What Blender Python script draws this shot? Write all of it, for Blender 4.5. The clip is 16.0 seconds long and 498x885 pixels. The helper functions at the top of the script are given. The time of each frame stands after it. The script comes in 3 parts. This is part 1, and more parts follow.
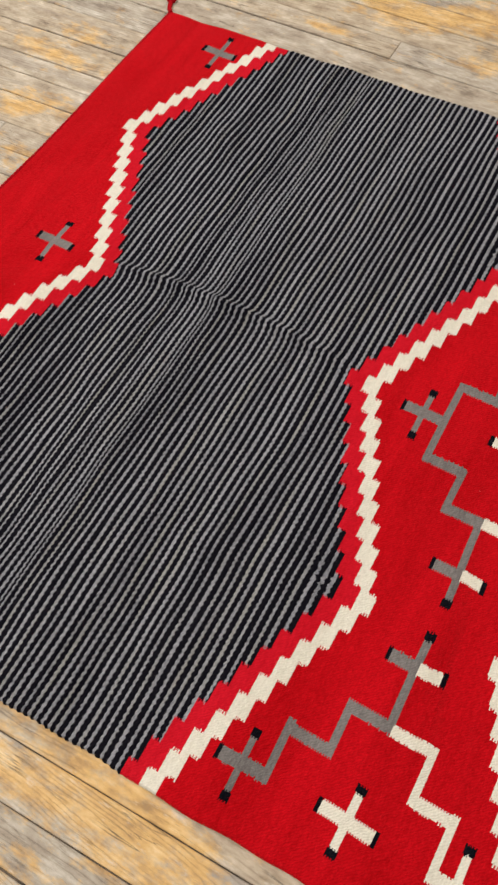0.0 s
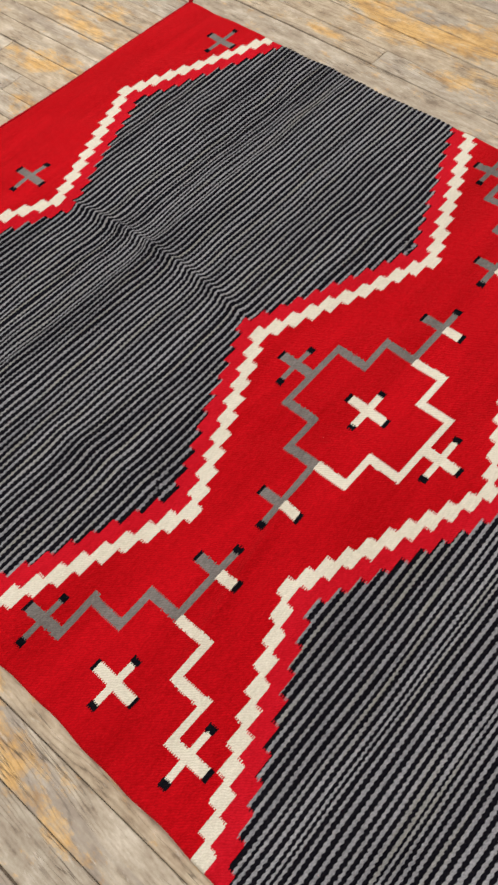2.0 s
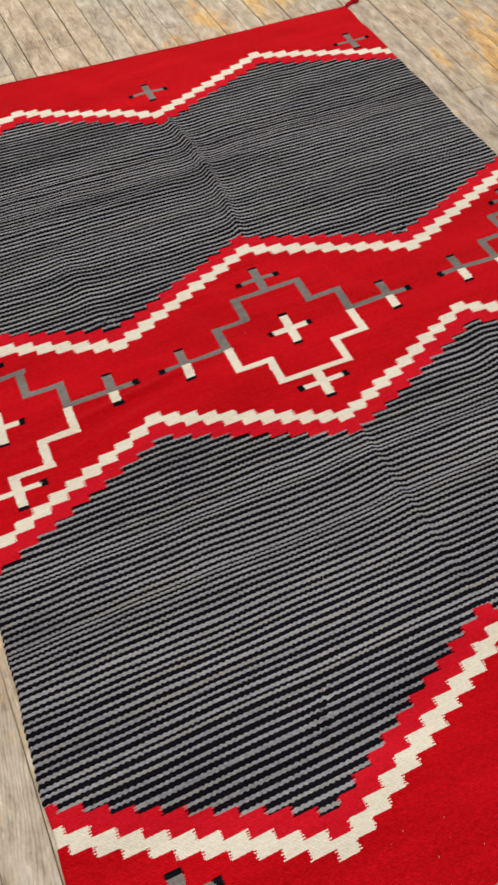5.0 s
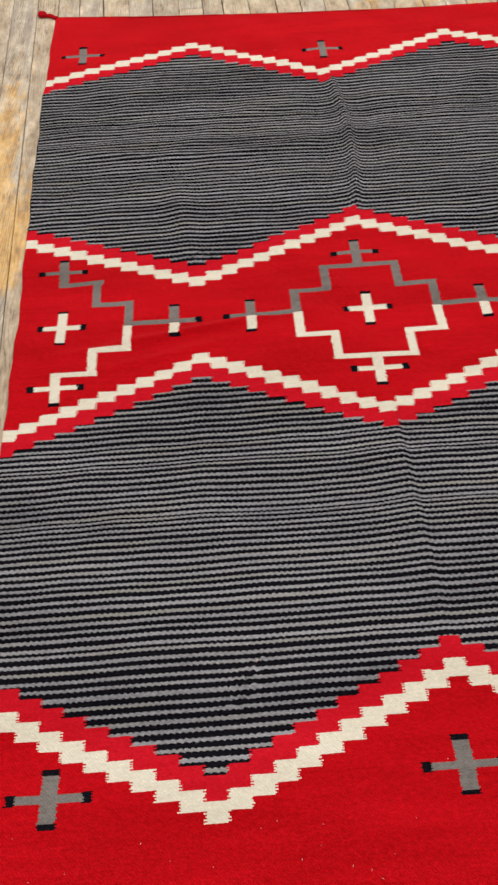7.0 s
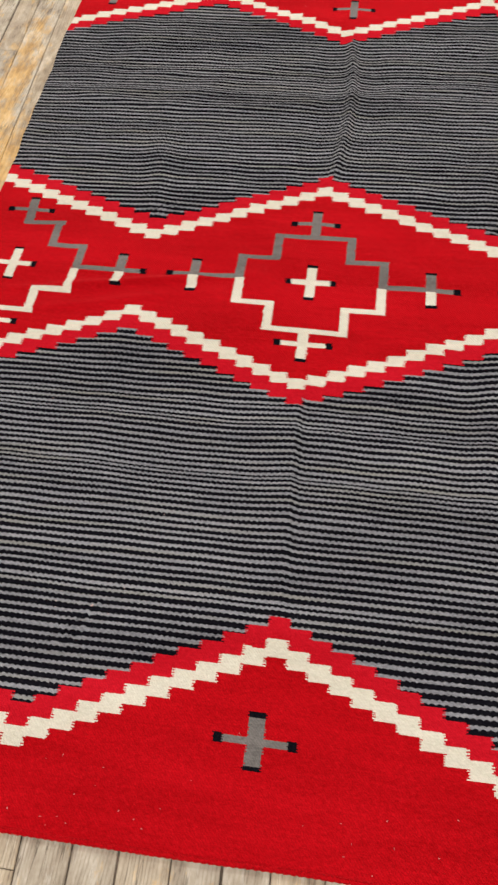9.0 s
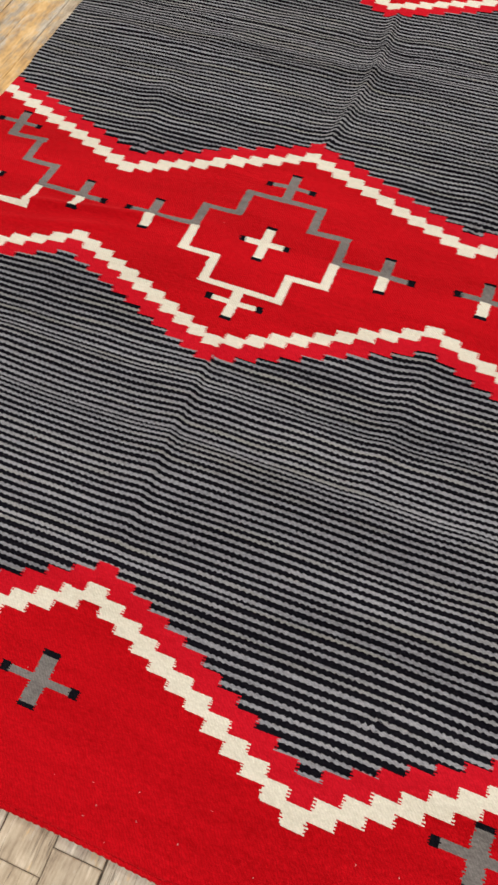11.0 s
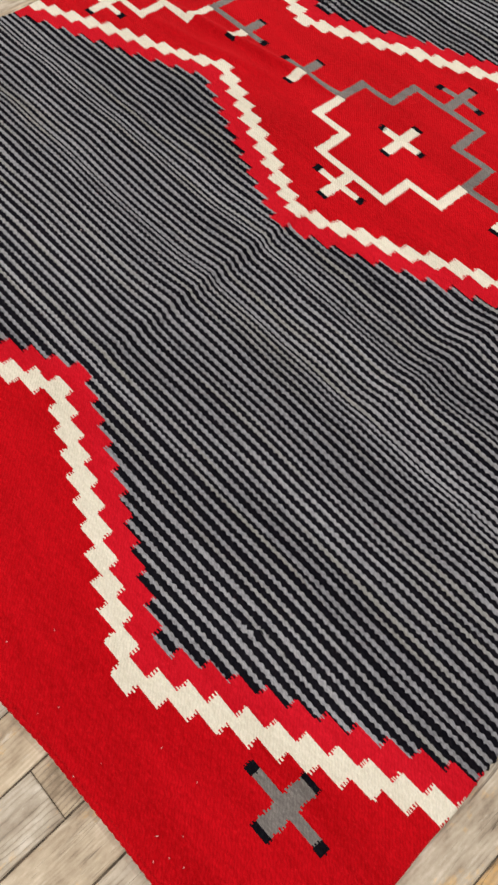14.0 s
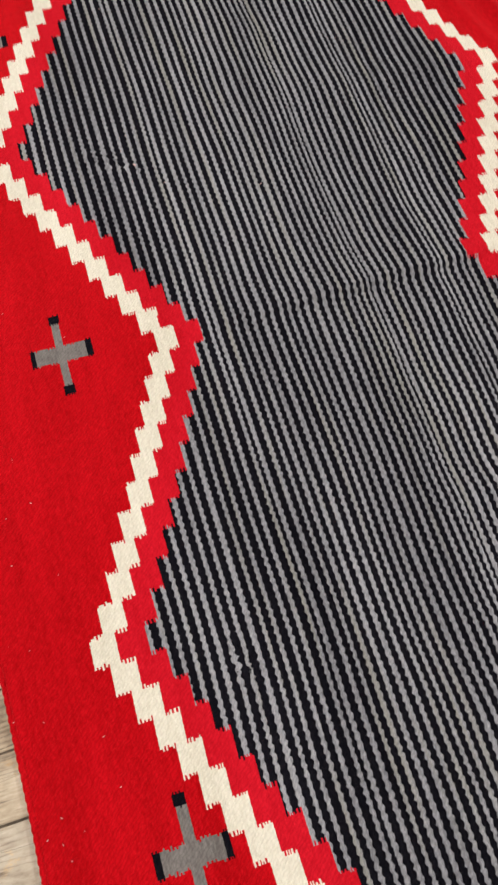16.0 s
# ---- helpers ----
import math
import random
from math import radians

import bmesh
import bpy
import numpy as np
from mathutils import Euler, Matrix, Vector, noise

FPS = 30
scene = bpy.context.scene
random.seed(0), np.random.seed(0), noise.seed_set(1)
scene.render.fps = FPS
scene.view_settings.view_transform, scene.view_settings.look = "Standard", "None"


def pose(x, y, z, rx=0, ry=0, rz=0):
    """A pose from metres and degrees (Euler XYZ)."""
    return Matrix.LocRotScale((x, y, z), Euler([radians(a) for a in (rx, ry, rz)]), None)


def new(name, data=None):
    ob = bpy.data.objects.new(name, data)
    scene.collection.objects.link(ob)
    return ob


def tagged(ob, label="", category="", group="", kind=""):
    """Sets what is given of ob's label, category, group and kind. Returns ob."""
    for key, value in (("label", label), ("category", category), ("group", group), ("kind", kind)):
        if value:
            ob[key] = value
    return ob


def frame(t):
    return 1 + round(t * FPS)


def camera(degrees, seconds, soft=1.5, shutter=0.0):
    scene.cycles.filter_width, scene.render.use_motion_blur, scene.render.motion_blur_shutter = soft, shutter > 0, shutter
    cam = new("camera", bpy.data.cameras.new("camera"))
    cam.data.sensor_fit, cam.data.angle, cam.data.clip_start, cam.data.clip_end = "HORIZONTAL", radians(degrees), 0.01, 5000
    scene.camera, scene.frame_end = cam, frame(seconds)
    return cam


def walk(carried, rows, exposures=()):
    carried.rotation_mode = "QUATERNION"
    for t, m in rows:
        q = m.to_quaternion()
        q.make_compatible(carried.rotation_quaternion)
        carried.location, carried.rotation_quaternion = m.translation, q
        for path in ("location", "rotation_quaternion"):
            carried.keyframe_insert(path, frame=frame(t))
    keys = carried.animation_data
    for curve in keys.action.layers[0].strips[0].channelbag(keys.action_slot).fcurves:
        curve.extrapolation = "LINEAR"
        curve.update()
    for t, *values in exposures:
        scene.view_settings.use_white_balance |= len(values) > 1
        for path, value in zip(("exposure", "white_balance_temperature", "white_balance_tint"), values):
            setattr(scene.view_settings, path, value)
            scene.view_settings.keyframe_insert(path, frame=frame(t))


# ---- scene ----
# A hand-woven wool rug on an old strip-wood floor.
# The plan is drawn in rug units; K turns them into metres.
K = 1.15

cam = camera(37.32, 16.0, soft=2.7)
PATH = [
    (0.0, -0.6246, 0.0639, 1.0747, 26.681, 3.095, -60.500),
    (0.5, -0.6829, -0.0600, 1.0855, 27.528, 3.362, -57.780),
    (1.0, -0.6928, -0.1515, 1.0965, 28.188, 3.784, -55.035),
    (1.5, -0.6423, -0.2441, 1.0946, 28.872, 3.660, -52.003),
    (2.0, -0.5950, -0.3411, 1.0871, 29.488, 3.389, -48.615),
    (2.5, -0.6139, -0.4402, 1.0951, 30.184, 3.168, -44.999),
    (3.0, -0.6729, -0.5821, 1.1202, 30.916, 2.786, -41.403),
    (3.5, -0.6776, -0.6779, 1.1376, 31.775, 2.467, -37.710),
    (4.0, -0.6004, -0.7607, 1.1319, 32.364, 2.297, -33.447),
    (6.5, -0.3369, -1.0341, 1.1051, 34.270, 0.736, -8.384),
    (7.0, -0.2652, -0.9941, 1.0775, 32.896, 1.700, -3.710),
    (7.5, -0.2240, -0.9893, 1.0463, 31.593, 2.318, -0.166),
    (8.0, -0.1228, -1.0288, 1.0484, 30.839, 2.693, 2.474),
    (8.5, -0.0279, -1.0408, 1.0695, 30.494, 3.030, 5.186),
    (9.0, 0.0772, -0.9842, 1.0730, 30.415, 3.120, 7.952),
    (9.5, 0.1816, -0.9244, 1.0571, 30.404, 3.131, 10.989),
    (10.0, 0.2490, -0.9370, 1.0289, 30.606, 2.739, 14.145),
    (12.5, 0.4907, -0.9035, 0.9093, 28.677, -0.427, 34.621),
    (13.0, 0.5156, -0.8929, 0.8796, 28.114, -0.709, 39.013),
    (13.5, 0.5424, -0.9090, 0.8590, 28.186, -1.392, 43.006),
    (14.0, 0.5486, -0.8922, 0.8378, 27.696, -2.115, 47.285),
    (14.5, 0.5332, -0.8101, 0.8100, 25.620, -2.529, 52.631),
    (15.0, 0.5044, -0.7696, 0.8018, 23.760, -3.154, 59.415),
    (15.5, 0.4847, -0.7527, 0.7934, 22.525, -2.131, 66.190),
    (16.0, 0.5028, -0.7764, 0.8079, 22.896, -1.939, 72.598),
]
EXPOSURE = -0.12
walk(cam, [(t, pose(K * x, K * y, K * z, rx, ry, rz)) for t, x, y, z, rx, ry, rz in PATH],
     [(0.0, EXPOSURE - 0.02), (4.0, EXPOSURE - 0.05), (10.0, EXPOSURE + 0.04), (13.5, EXPOSURE + 0.05), (16.0, EXPOSURE + 0.18)])

# ---- light ----
world = bpy.data.worlds.new("world")
scene.world = world
world.use_nodes = True
world.node_tree.nodes["Background"].inputs["Color"].default_value = (0.9, 0.95, 1.0, 1)
world.node_tree.nodes["Background"].inputs["Strength"].default_value = 0.25

ROOM = (-3.1, 3.1, -3.3, 3.5)   # west, east, south, north walls
CEILING = 2.75


def area_lamp(name, x, y, z, sx, sy, power, colour):
    data = bpy.data.lights.new(name, "AREA")
    data.shape, data.size, data.size_y, data.energy, data.color = "RECTANGLE", sx, sy, power, colour
    ob = new(name, data)
    ob.location = (x, y, z)
    return ob


WARM = (1.0, 0.98, 0.965)
# unseen area lamps, added under the ceiling to light the closed room
ADDED_LAMPS = [(-1.2, 1.7), (1.2, 1.7), (-1.2, -1.7), (1.2, -1.7)]
for lx, ly in ADDED_LAMPS:
    area_lamp("added_ceiling_lamp", lx, ly, CEILING - 0.075, 1.1, 0.26, 46.0 if ly > 0 else 37.0, WARM)


# ---- materials ----
def material(name):
    m = bpy.data.materials.new(name)
    m.use_nodes = True
    t = m.node_tree
    b = t.nodes["Principled BSDF"]
    return m, t, b


def node(t, kind, **values):
    n = t.nodes.new(kind)
    for k, v in values.items():
        if k in n.inputs:
            n.inputs[k].default_value = v
    return n


def math_node(t, op, a, b=None, clamp=False):
    n = t.nodes.new("ShaderNodeMath")
    n.operation, n.use_clamp = op, clamp
    for i, v in enumerate((a, b)):
        if v is None:
            continue
        if isinstance(v, (int, float)):
            n.inputs[i].default_value = v
        else:
            t.links.new(v, n.inputs[i])
    return n.outputs[0]


def ramp(t, value, stops):
    n = t.nodes.new("ShaderNodeValToRGB")
    el = n.color_ramp.elements
    while len(el) < len(stops):
        el.new(0.5)
    for e, (p, c) in zip(el, stops):
        e.position, e.color = p, (*c, 1) if len(c) == 3 else c
    t.links.new(value, n.inputs["Fac"])
    return n.outputs["Color"]


def mix(t, fac, a, b, blend="MIX"):
    n = t.nodes.new("ShaderNodeMix")
    n.data_type, n.blend_type = "RGBA", blend
    for sock, v in ((n.inputs[0], fac), (n.inputs[6], a), (n.inputs[7], b)):
        if isinstance(v, (int, float)):
            sock.default_value = v
        elif isinstance(v, tuple):
            sock.default_value = (*v, 1)
        else:
            t.links.new(v, sock)
    return n.outputs[2]


def scaled(t, vec, sx, sy, sz):
    n = t.nodes.new("ShaderNodeMapping")
    n.inputs["Scale"].default_value = (sx, sy, sz)
    t.links.new(vec, n.inputs["Vector"])
    return n.outputs["Vector"]


def wool(name, light, dark, depth=0.5, sheen=0.25, furrow_shade=0.3, spread=0.16, tint=None):
    """Weft-faced wool: slanting yarn beads, fuzz and slow changes of dye along the weft."""
    m, t, b = material(name)
    pos = t.nodes.new("ShaderNodeNewGeometry").outputs["Position"]
    abrash = node(t, "ShaderNodeTexNoise", Scale=1.0, Detail=3.0, Roughness=0.6)
    t.links.new(scaled(t, pos, 1.6, 9.0, 1.0), abrash.inputs["Vector"])
    fuzz = node(t, "ShaderNodeTexNoise", Scale=420.0, Detail=4.0, Roughness=0.7)
    t.links.new(scaled(t, pos, 0.55, 1.0, 1.0), fuzz.inputs["Vector"])
    yarn = node(t, "ShaderNodeTexNoise", Scale=190.0, Detail=3.0, Roughness=0.6)
    t.links.new(scaled(t, pos, 0.6, 1.5, 1.0), yarn.inputs["Vector"])
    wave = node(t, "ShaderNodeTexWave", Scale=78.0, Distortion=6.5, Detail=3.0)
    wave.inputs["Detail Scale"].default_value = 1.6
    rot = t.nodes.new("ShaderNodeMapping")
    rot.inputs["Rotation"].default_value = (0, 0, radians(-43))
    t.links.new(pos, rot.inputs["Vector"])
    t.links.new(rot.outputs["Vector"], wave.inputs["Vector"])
    pick = node(t, "ShaderNodeTexNoise", Scale=1.0, Detail=2.0, Roughness=0.6)
    t.links.new(scaled(t, pos, 5.0, 85.0, 1.0), pick.inputs["Vector"])
    tone = math_node(t, "ADD", math_node(t, "MULTIPLY", abrash.outputs["Fac"], 0.44), math_node(t, "ADD", math_node(t, "MULTIPLY", pick.outputs["Fac"], 0.14),
                     math_node(t, "MULTIPLY", yarn.outputs["Fac"], 0.42)))
    col = mix(t, ramp(t, tone, [(0.5 - spread, (0, 0, 0)), (0.5 + spread, (1, 1, 1))]), dark, light)
    if tint:    # rows where another batch of yarn was spun in
        batch = node(t, "ShaderNodeTexNoise", Scale=1.0, Detail=3.0, Roughness=0.55)
        t.links.new(scaled(t, pos, 2.6, 42.0, 1.0), batch.inputs["Vector"])
        col = mix(t, ramp(t, batch.outputs["Fac"], [(0.52, (0, 0, 0)), (0.66, (0.55, 0.55, 0.55))]), col, tint)
    # shade in the hollows between slanting beads, mixed into the yarn colour
    col = mix(t, math_node(t, "MULTIPLY", ramp(t, wave.outputs["Fac"], [(0.0, (1, 1, 1)), (0.45, (0, 0, 0))]), furrow_shade), col, tuple(c * 0.6 for c in dark))
    worn = math_node(t, "MULTIPLY", ramp(t, fuzz.outputs["Fac"], [(0.55, (0, 0, 0)), (0.75, (1, 1, 1))]), 0.50)
    col = mix(t, worn, col, tuple(min(1.0, c * 1.35 + 0.010) for c in light))
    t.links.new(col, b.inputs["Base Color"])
    b.inputs["Roughness"].default_value = 0.92
    b.inputs["Specular IOR Level"].default_value = 0.02
    b.inputs["Sheen Weight"].default_value = sheen
    b.inputs["Sheen Roughness"].default_value = 0.5
    b.inputs["Sheen Tint"].default_value = (*[min(1.0, c * 1.2 + 0.05) for c in light], 1)
    height = math_node(t, "ADD", math_node(t, "MULTIPLY", wave.outputs["Fac"], 0.35), math_node(t, "MULTIPLY", fuzz.outputs["Fac"], 0.75))
    bump = node(t, "ShaderNodeBump", Strength=depth, Distance=0.0018)
    t.links.new(height, bump.inputs["Height"])
    t.links.new(bump.outputs["Normal"], b.inputs["Normal"])
    return m


RED = wool("red_wool", (0.575, 0.0042, 0.0105), (0.345, 0.0014, 0.0036), depth=1.0, sheen=0.46, furrow_shade=0.32, spread=0.115)
BRIGHT = wool("bright_red_wool", (0.63, 0.0100, 0.024), (0.44, 0.0042, 0.011), depth=1.0, furrow_shade=0.25, spread=0.12)
CREAM = wool("cream_wool", (0.775, 0.735, 0.63), (0.62, 0.58, 0.475), depth=0.9, sheen=0.05, furrow_shade=0.16, spread=0.11)
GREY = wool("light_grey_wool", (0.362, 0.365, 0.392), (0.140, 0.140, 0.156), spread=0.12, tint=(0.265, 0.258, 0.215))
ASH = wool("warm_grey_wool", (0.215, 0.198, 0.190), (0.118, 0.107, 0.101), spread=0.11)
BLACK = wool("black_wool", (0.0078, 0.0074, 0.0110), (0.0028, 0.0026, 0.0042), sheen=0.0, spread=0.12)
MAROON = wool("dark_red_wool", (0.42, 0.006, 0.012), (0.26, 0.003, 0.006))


# where the old amber varnish still lies: middle and reach, in rug units
PATCHES = [(1.06, 0.36, 0.07, 0.14), (0.97, 0.75, 0.05, 0.10), (0.56, 1.24, 0.04, 0.10), (0.30, 1.27, 0.03, 0.10), (0.93, 0.62, 0.05, 0.12), (0.99, 0.42, 0.06, 0.12), (0.90, 0.30, 0.03, 0.08), (-0.745, 0.22, 0.03, 0.16), (-0.80, 0.16, 0.03, 0.10), (0.483, 1.26, 0.035, 0.17), (0.335, 1.19, 0.04, 0.10), (0.18, 1.13, 0.05, 0.07), (0.96, 0.53, 0.055, 0.16), (0.84, 0.39, 0.045, 0.11),
           (0.82, 0.75, 0.025, 0.08), (1.03, 0.80, 0.07, 0.22), (-0.708, 0.36, 0.03, 0.20), (-0.715, 0.20, 0.025, 0.09), (-0.768, 0.36, 0.045, 0.36),
           (-0.77, 0.03, 0.03, 0.08), (-0.78, -0.09, 0.022, 0.05), (-0.875, -0.40, 0.04, 0.22), (-0.94, -0.45, 0.05, 0.3), (-0.79, 0.68, 0.045, 0.30),
           (-0.87, 0.50, 0.06, 0.25), (-0.43, -1.06, 0.08, 0.10), (-0.325, -1.01, 0.02, 0.035), (0.755, -0.87, 0.04, 0.16), (0.80, -0.64, 0.05, 0.12)]


FLAMES = [(-0.905, -0.36, 0.060, 0.30)]


def old_wood(name):
    """Weathered strip flooring: grey-tan bare oak, dark grain, worn remains of amber varnish, pale scuffs."""
    m, t, b = material(name)
    pos = t.nodes.new("ShaderNodeNewGeometry").outputs["Position"]
    info = t.nodes.new("ShaderNodeObjectInfo")
    island = info.outputs["Random"]
    shift = t.nodes.new("ShaderNodeVectorMath")
    shift.operation = "MULTIPLY_ADD"
    comb = t.nodes.new("ShaderNodeCombineXYZ")
    t.links.new(island, comb.inputs[0])
    t.links.new(island, comb.inputs[1])
    t.links.new(island, comb.inputs[2])
    t.links.new(comb.outputs[0], shift.inputs[0])
    shift.inputs[1].default_value = (7.0, 23.0, 41.0)
    t.links.new(pos, shift.inputs[2])
    own = shift.outputs[0]
    # fibres and broad grain along the strip, isotropic blotches of wear, long fine checks
    def noise_at(sx, sy, detail, rough, scale=1.0):
        n = node(t, "ShaderNodeTexNoise", Scale=scale, Detail=detail, Roughness=rough)
        t.links.new(scaled(t, own, sx, sy, 20.0), n.inputs["Vector"])
        return n.outputs["Fac"]

    def line(fac, centre, width):
        d = math_node(t, "ABSOLUTE", math_node(t, "SUBTRACT", fac, centre))
        return math_node(t, "SUBTRACT", 1.0, math_node(t, "DIVIDE", d, width), True)

    fibre = math_node(t, "ADD", math_node(t, "MULTIPLY", noise_at(260.0, 26.0, 4.0, 0.7), 0.32), math_node(t, "MULTIPLY", noise_at(110.0, 60.0, 5.0, 0.7), 0.68))
    bend = noise_at(13.0, 1.5, 2.0, 0.5)
    sep = t.nodes.new("ShaderNodeSeparateXYZ")
    t.links.new(own, sep.inputs[0])
    # growth lines: slanting, arched and uneven, a few millimetres apart
    slope = math_node(t, "MULTIPLY", math_node(t, "SUBTRACT", island, 0.5), 160.0)
    phase = math_node(t, "ADD", math_node(t, "MULTIPLY", sep.outputs["X"], 950.0), math_node(t, "ADD", math_node(t, "MULTIPLY", math_node(t, "MULTIPLY", sep.outputs["Y"], slope), 1.0), math_node(t, "MULTIPLY", bend, 62.0)))
    phase = math_node(t, "ADD", phase, math_node(t, "MULTIPLY", noise_at(90.0, 22.0, 3.0, 0.6), 5.0))
    rings = math_node(t, "MULTIPLY_ADD", math_node(t, "SINE", phase), 0.5)
    t.nodes[-1].inputs[2].default_value = 0.5
    blotch = noise_at(36.0, 13.0, 7.0, 0.62)
    tone = math_node(t, "ADD", math_node(t, "MULTIPLY", fibre, 0.30),
                     math_node(t, "ADD", math_node(t, "MULTIPLY", rings, 0.035), math_node(t, "MULTIPLY", blotch, 0.64)))
    bare = ramp(t, tone, [(0.36, (0.25, 0.205, 0.158)), (0.44, (0.40, 0.342, 0.270)), (0.53, (0.505, 0.448, 0.365)), (0.64, (0.69, 0.64, 0.56))])
    grain_fac = fibre
    # some strips greyer, some browner
    hue = ramp(t, island, [(0.0, (1.0, 0.99, 0.97)), (0.3, (0.88, 0.88, 0.88)), (0.55, (1.03, 0.965, 0.87)), (0.8, (0.98, 0.92, 0.83)), (1.0, (0.96, 0.95, 0.93))])
    bare = mix(t, 1.0, bare, hue, "MULTIPLY")
    # broad plain-sawn figure, grey-brown, on some of the strips
    figure = ramp(t, noise_at(26.0, 1.5, 3.0, 0.5), [(0.53, (0, 0, 0)), (0.57, (1, 1, 1))])
    chosen = ramp(t, island, [(0.0, (0.55, 0.55, 0.55)), (0.25, (0.05, 0.05, 0.05)), (0.75, (0.05, 0.05, 0.05)), (1.0, (0.5, 0.5, 0.5))])
    bare = mix(t, math_node(t, "MULTIPLY", figure, chosen), bare, (0.295, 0.255, 0.225))
    # amber varnish left in patches, drawn out along the strips
    patch = node(t, "ShaderNodeTexNoise", Scale=1.0, Detail=7.0, Roughness=0.74)
    t.links.new(scaled(t, own, 34.0, 15.0, 3.0), patch.inputs["Vector"])
    cover = math_node(t, "MULTIPLY_ADD", patch.outputs["Fac"], 4.0)
    t.nodes[-1].inputs[2].default_value = -2.30
    for u, v, ru, rv in PATCHES:
        near = t.nodes.new("ShaderNodeVectorMath")
        near.operation = "MULTIPLY_ADD"
        t.links.new(pos, near.inputs[0])
        near.inputs[1].default_value = (1 / (K * ru), 1 / (K * rv), 0)
        near.inputs[2].default_value = (-u / ru, -v / rv, 0)
        far = t.nodes.new("ShaderNodeVectorMath")
        far.operation = "LENGTH"
        t.links.new(near.outputs[0], far.inputs[0])
        lump = math_node(t, "SUBTRACT", 1.25, far.outputs["Value"], True)
        cover = math_node(t, "ADD", cover, math_node(t, "MULTIPLY", lump, 0.72))
    cover = math_node(t, "ADD", cover, math_node(t, "MULTIPLY", math_node(t, "SUBTRACT", grain_fac, 0.5), 0.6))
    mask = ramp(t, cover, [(0.0, (0, 0, 0)), (0.22, (0.42, 0.42, 0.42)), (0.75, (1, 1, 1))])
    amber = ramp(t, tone, [(0.38, (0.44, 0.25, 0.085)), (0.50, (0.68, 0.40, 0.115)), (0.64, (0.82, 0.58, 0.26))])
    col = mix(t, math_node(t, "MULTIPLY", mask, 0.78), bare, amber)
    # one strip with a bold flame figure, honey yellow and grey-brown
    flame = math_node(t, "SINE", math_node(t, "ADD", math_node(t, "MULTIPLY", sep.outputs["X"], 85.0), math_node(t, "MULTIPLY", noise_at(16.0, 3.0, 6.0, 0.62), 21.0)))
    honey = ramp(t, flame, [(0.0, (0.32, 0.265, 0.225)), (0.40, (0.47, 0.395, 0.30)), (0.62, (0.63, 0.50, 0.27)), (1.0, (0.72, 0.58, 0.32))])
    for u, v, ru, rv in FLAMES:
        near = t.nodes.new("ShaderNodeVectorMath")
        near.operation = "MULTIPLY_ADD"
        t.links.new(pos, near.inputs[0])
        near.inputs[1].default_value = (1 / (K * ru), 1 / (K * rv), 0)
        near.inputs[2].default_value = (-u / ru, -v / rv, 0)
        far = t.nodes.new("ShaderNodeVectorMath")
        far.operation = "LENGTH"
        t.links.new(near.outputs[0], far.inputs[0])
        reach = math_node(t, "MULTIPLY", math_node(t, "SUBTRACT", 1.0, far.outputs["Value"], True), 4.0, True)
        col = mix(t, math_node(t, "MULTIPLY", reach, 0.72), col, honey)
    # long fine checks and short dark pores along the grain
    check = math_node(t, "MULTIPLY", line(noise_at(60.0, 3.0, 3.0, 0.5), 0.5, 0.014), ramp(t, noise_at(9.0, 5.0, 3.0, 0.6), [(0.47, (0, 0, 0)), (0.58, (1, 1, 1))]))
    pore = ramp(t, noise_at(330.0, 22.0, 2.0, 0.6), [(0.0, (1, 1, 1)), (0.29, (1, 1, 1)), (0.34, (0, 0, 0))])
    grown = math_node(t, "MULTIPLY", ramp(t, rings, [(0.0, (1, 1, 1)), (0.13, (0, 0, 0))]), ramp(t, noise_at(10.0, 4.0, 5.0, 0.7), [(0.49, (0, 0, 0)), (0.58, (1, 1, 1))]))
    cr = math_node(t, "ADD", math_node(t, "MULTIPLY", check, 0.95), math_node(t, "ADD", math_node(t, "MULTIPLY", grown, 0.42), math_node(t, "MULTIPLY", pore, 0.32)), True)
    col = mix(t, math_node(t, "MULTIPLY", cr, 0.8), col, (0.085, 0.065, 0.048))
    scuff = ramp(t, noise_at(70.0, 20.0, 6.0, 0.7), [(0.60, (0, 0, 0)), (0.70, (1, 1, 1))])
    col = mix(t, math_node(t, "MULTIPLY", scuff, 0.45), col, (0.68, 0.64, 0.57))
    t.links.new(col, b.inputs["Base Color"])
    t.links.new(math_node(t, "MULTIPLY_ADD", mask, -0.25), b.inputs["Roughness"])
    t.nodes[-1].inputs[2].default_value = 0.78
    b.inputs["Specular IOR Level"].default_value = 0.25
    bump = node(t, "ShaderNodeBump", Strength=0.6, Distance=0.0015)
    t.links.new(math_node(t, "SUBTRACT", tone, math_node(t, "MULTIPLY", cr, 0.5)), bump.inputs["Height"])
    t.links.new(bump.outputs["Normal"], b.inputs["Normal"])
    return m


WOOD = old_wood("weathered_oak")


def plain(name, colour, rough, noise_scale=6.0, amount=0.06):
    m, t, b = material(name)
    n = node(t, "ShaderNodeTexNoise", Scale=noise_scale, Detail=4.0)
    pos = t.nodes.new("ShaderNodeNewGeometry").outputs["Position"]
    t.links.new(pos, n.inputs["Vector"])
    lo = tuple(c * (1 - amount) for c in colour)
    hi = tuple(min(1, c * (1 + amount)) for c in colour)
    t.links.new(ramp(t, n.outputs["Fac"], [(0.35, lo), (0.65, hi)]), b.inputs["Base Color"])
    b.inputs["Roughness"].default_value = rough
    return m


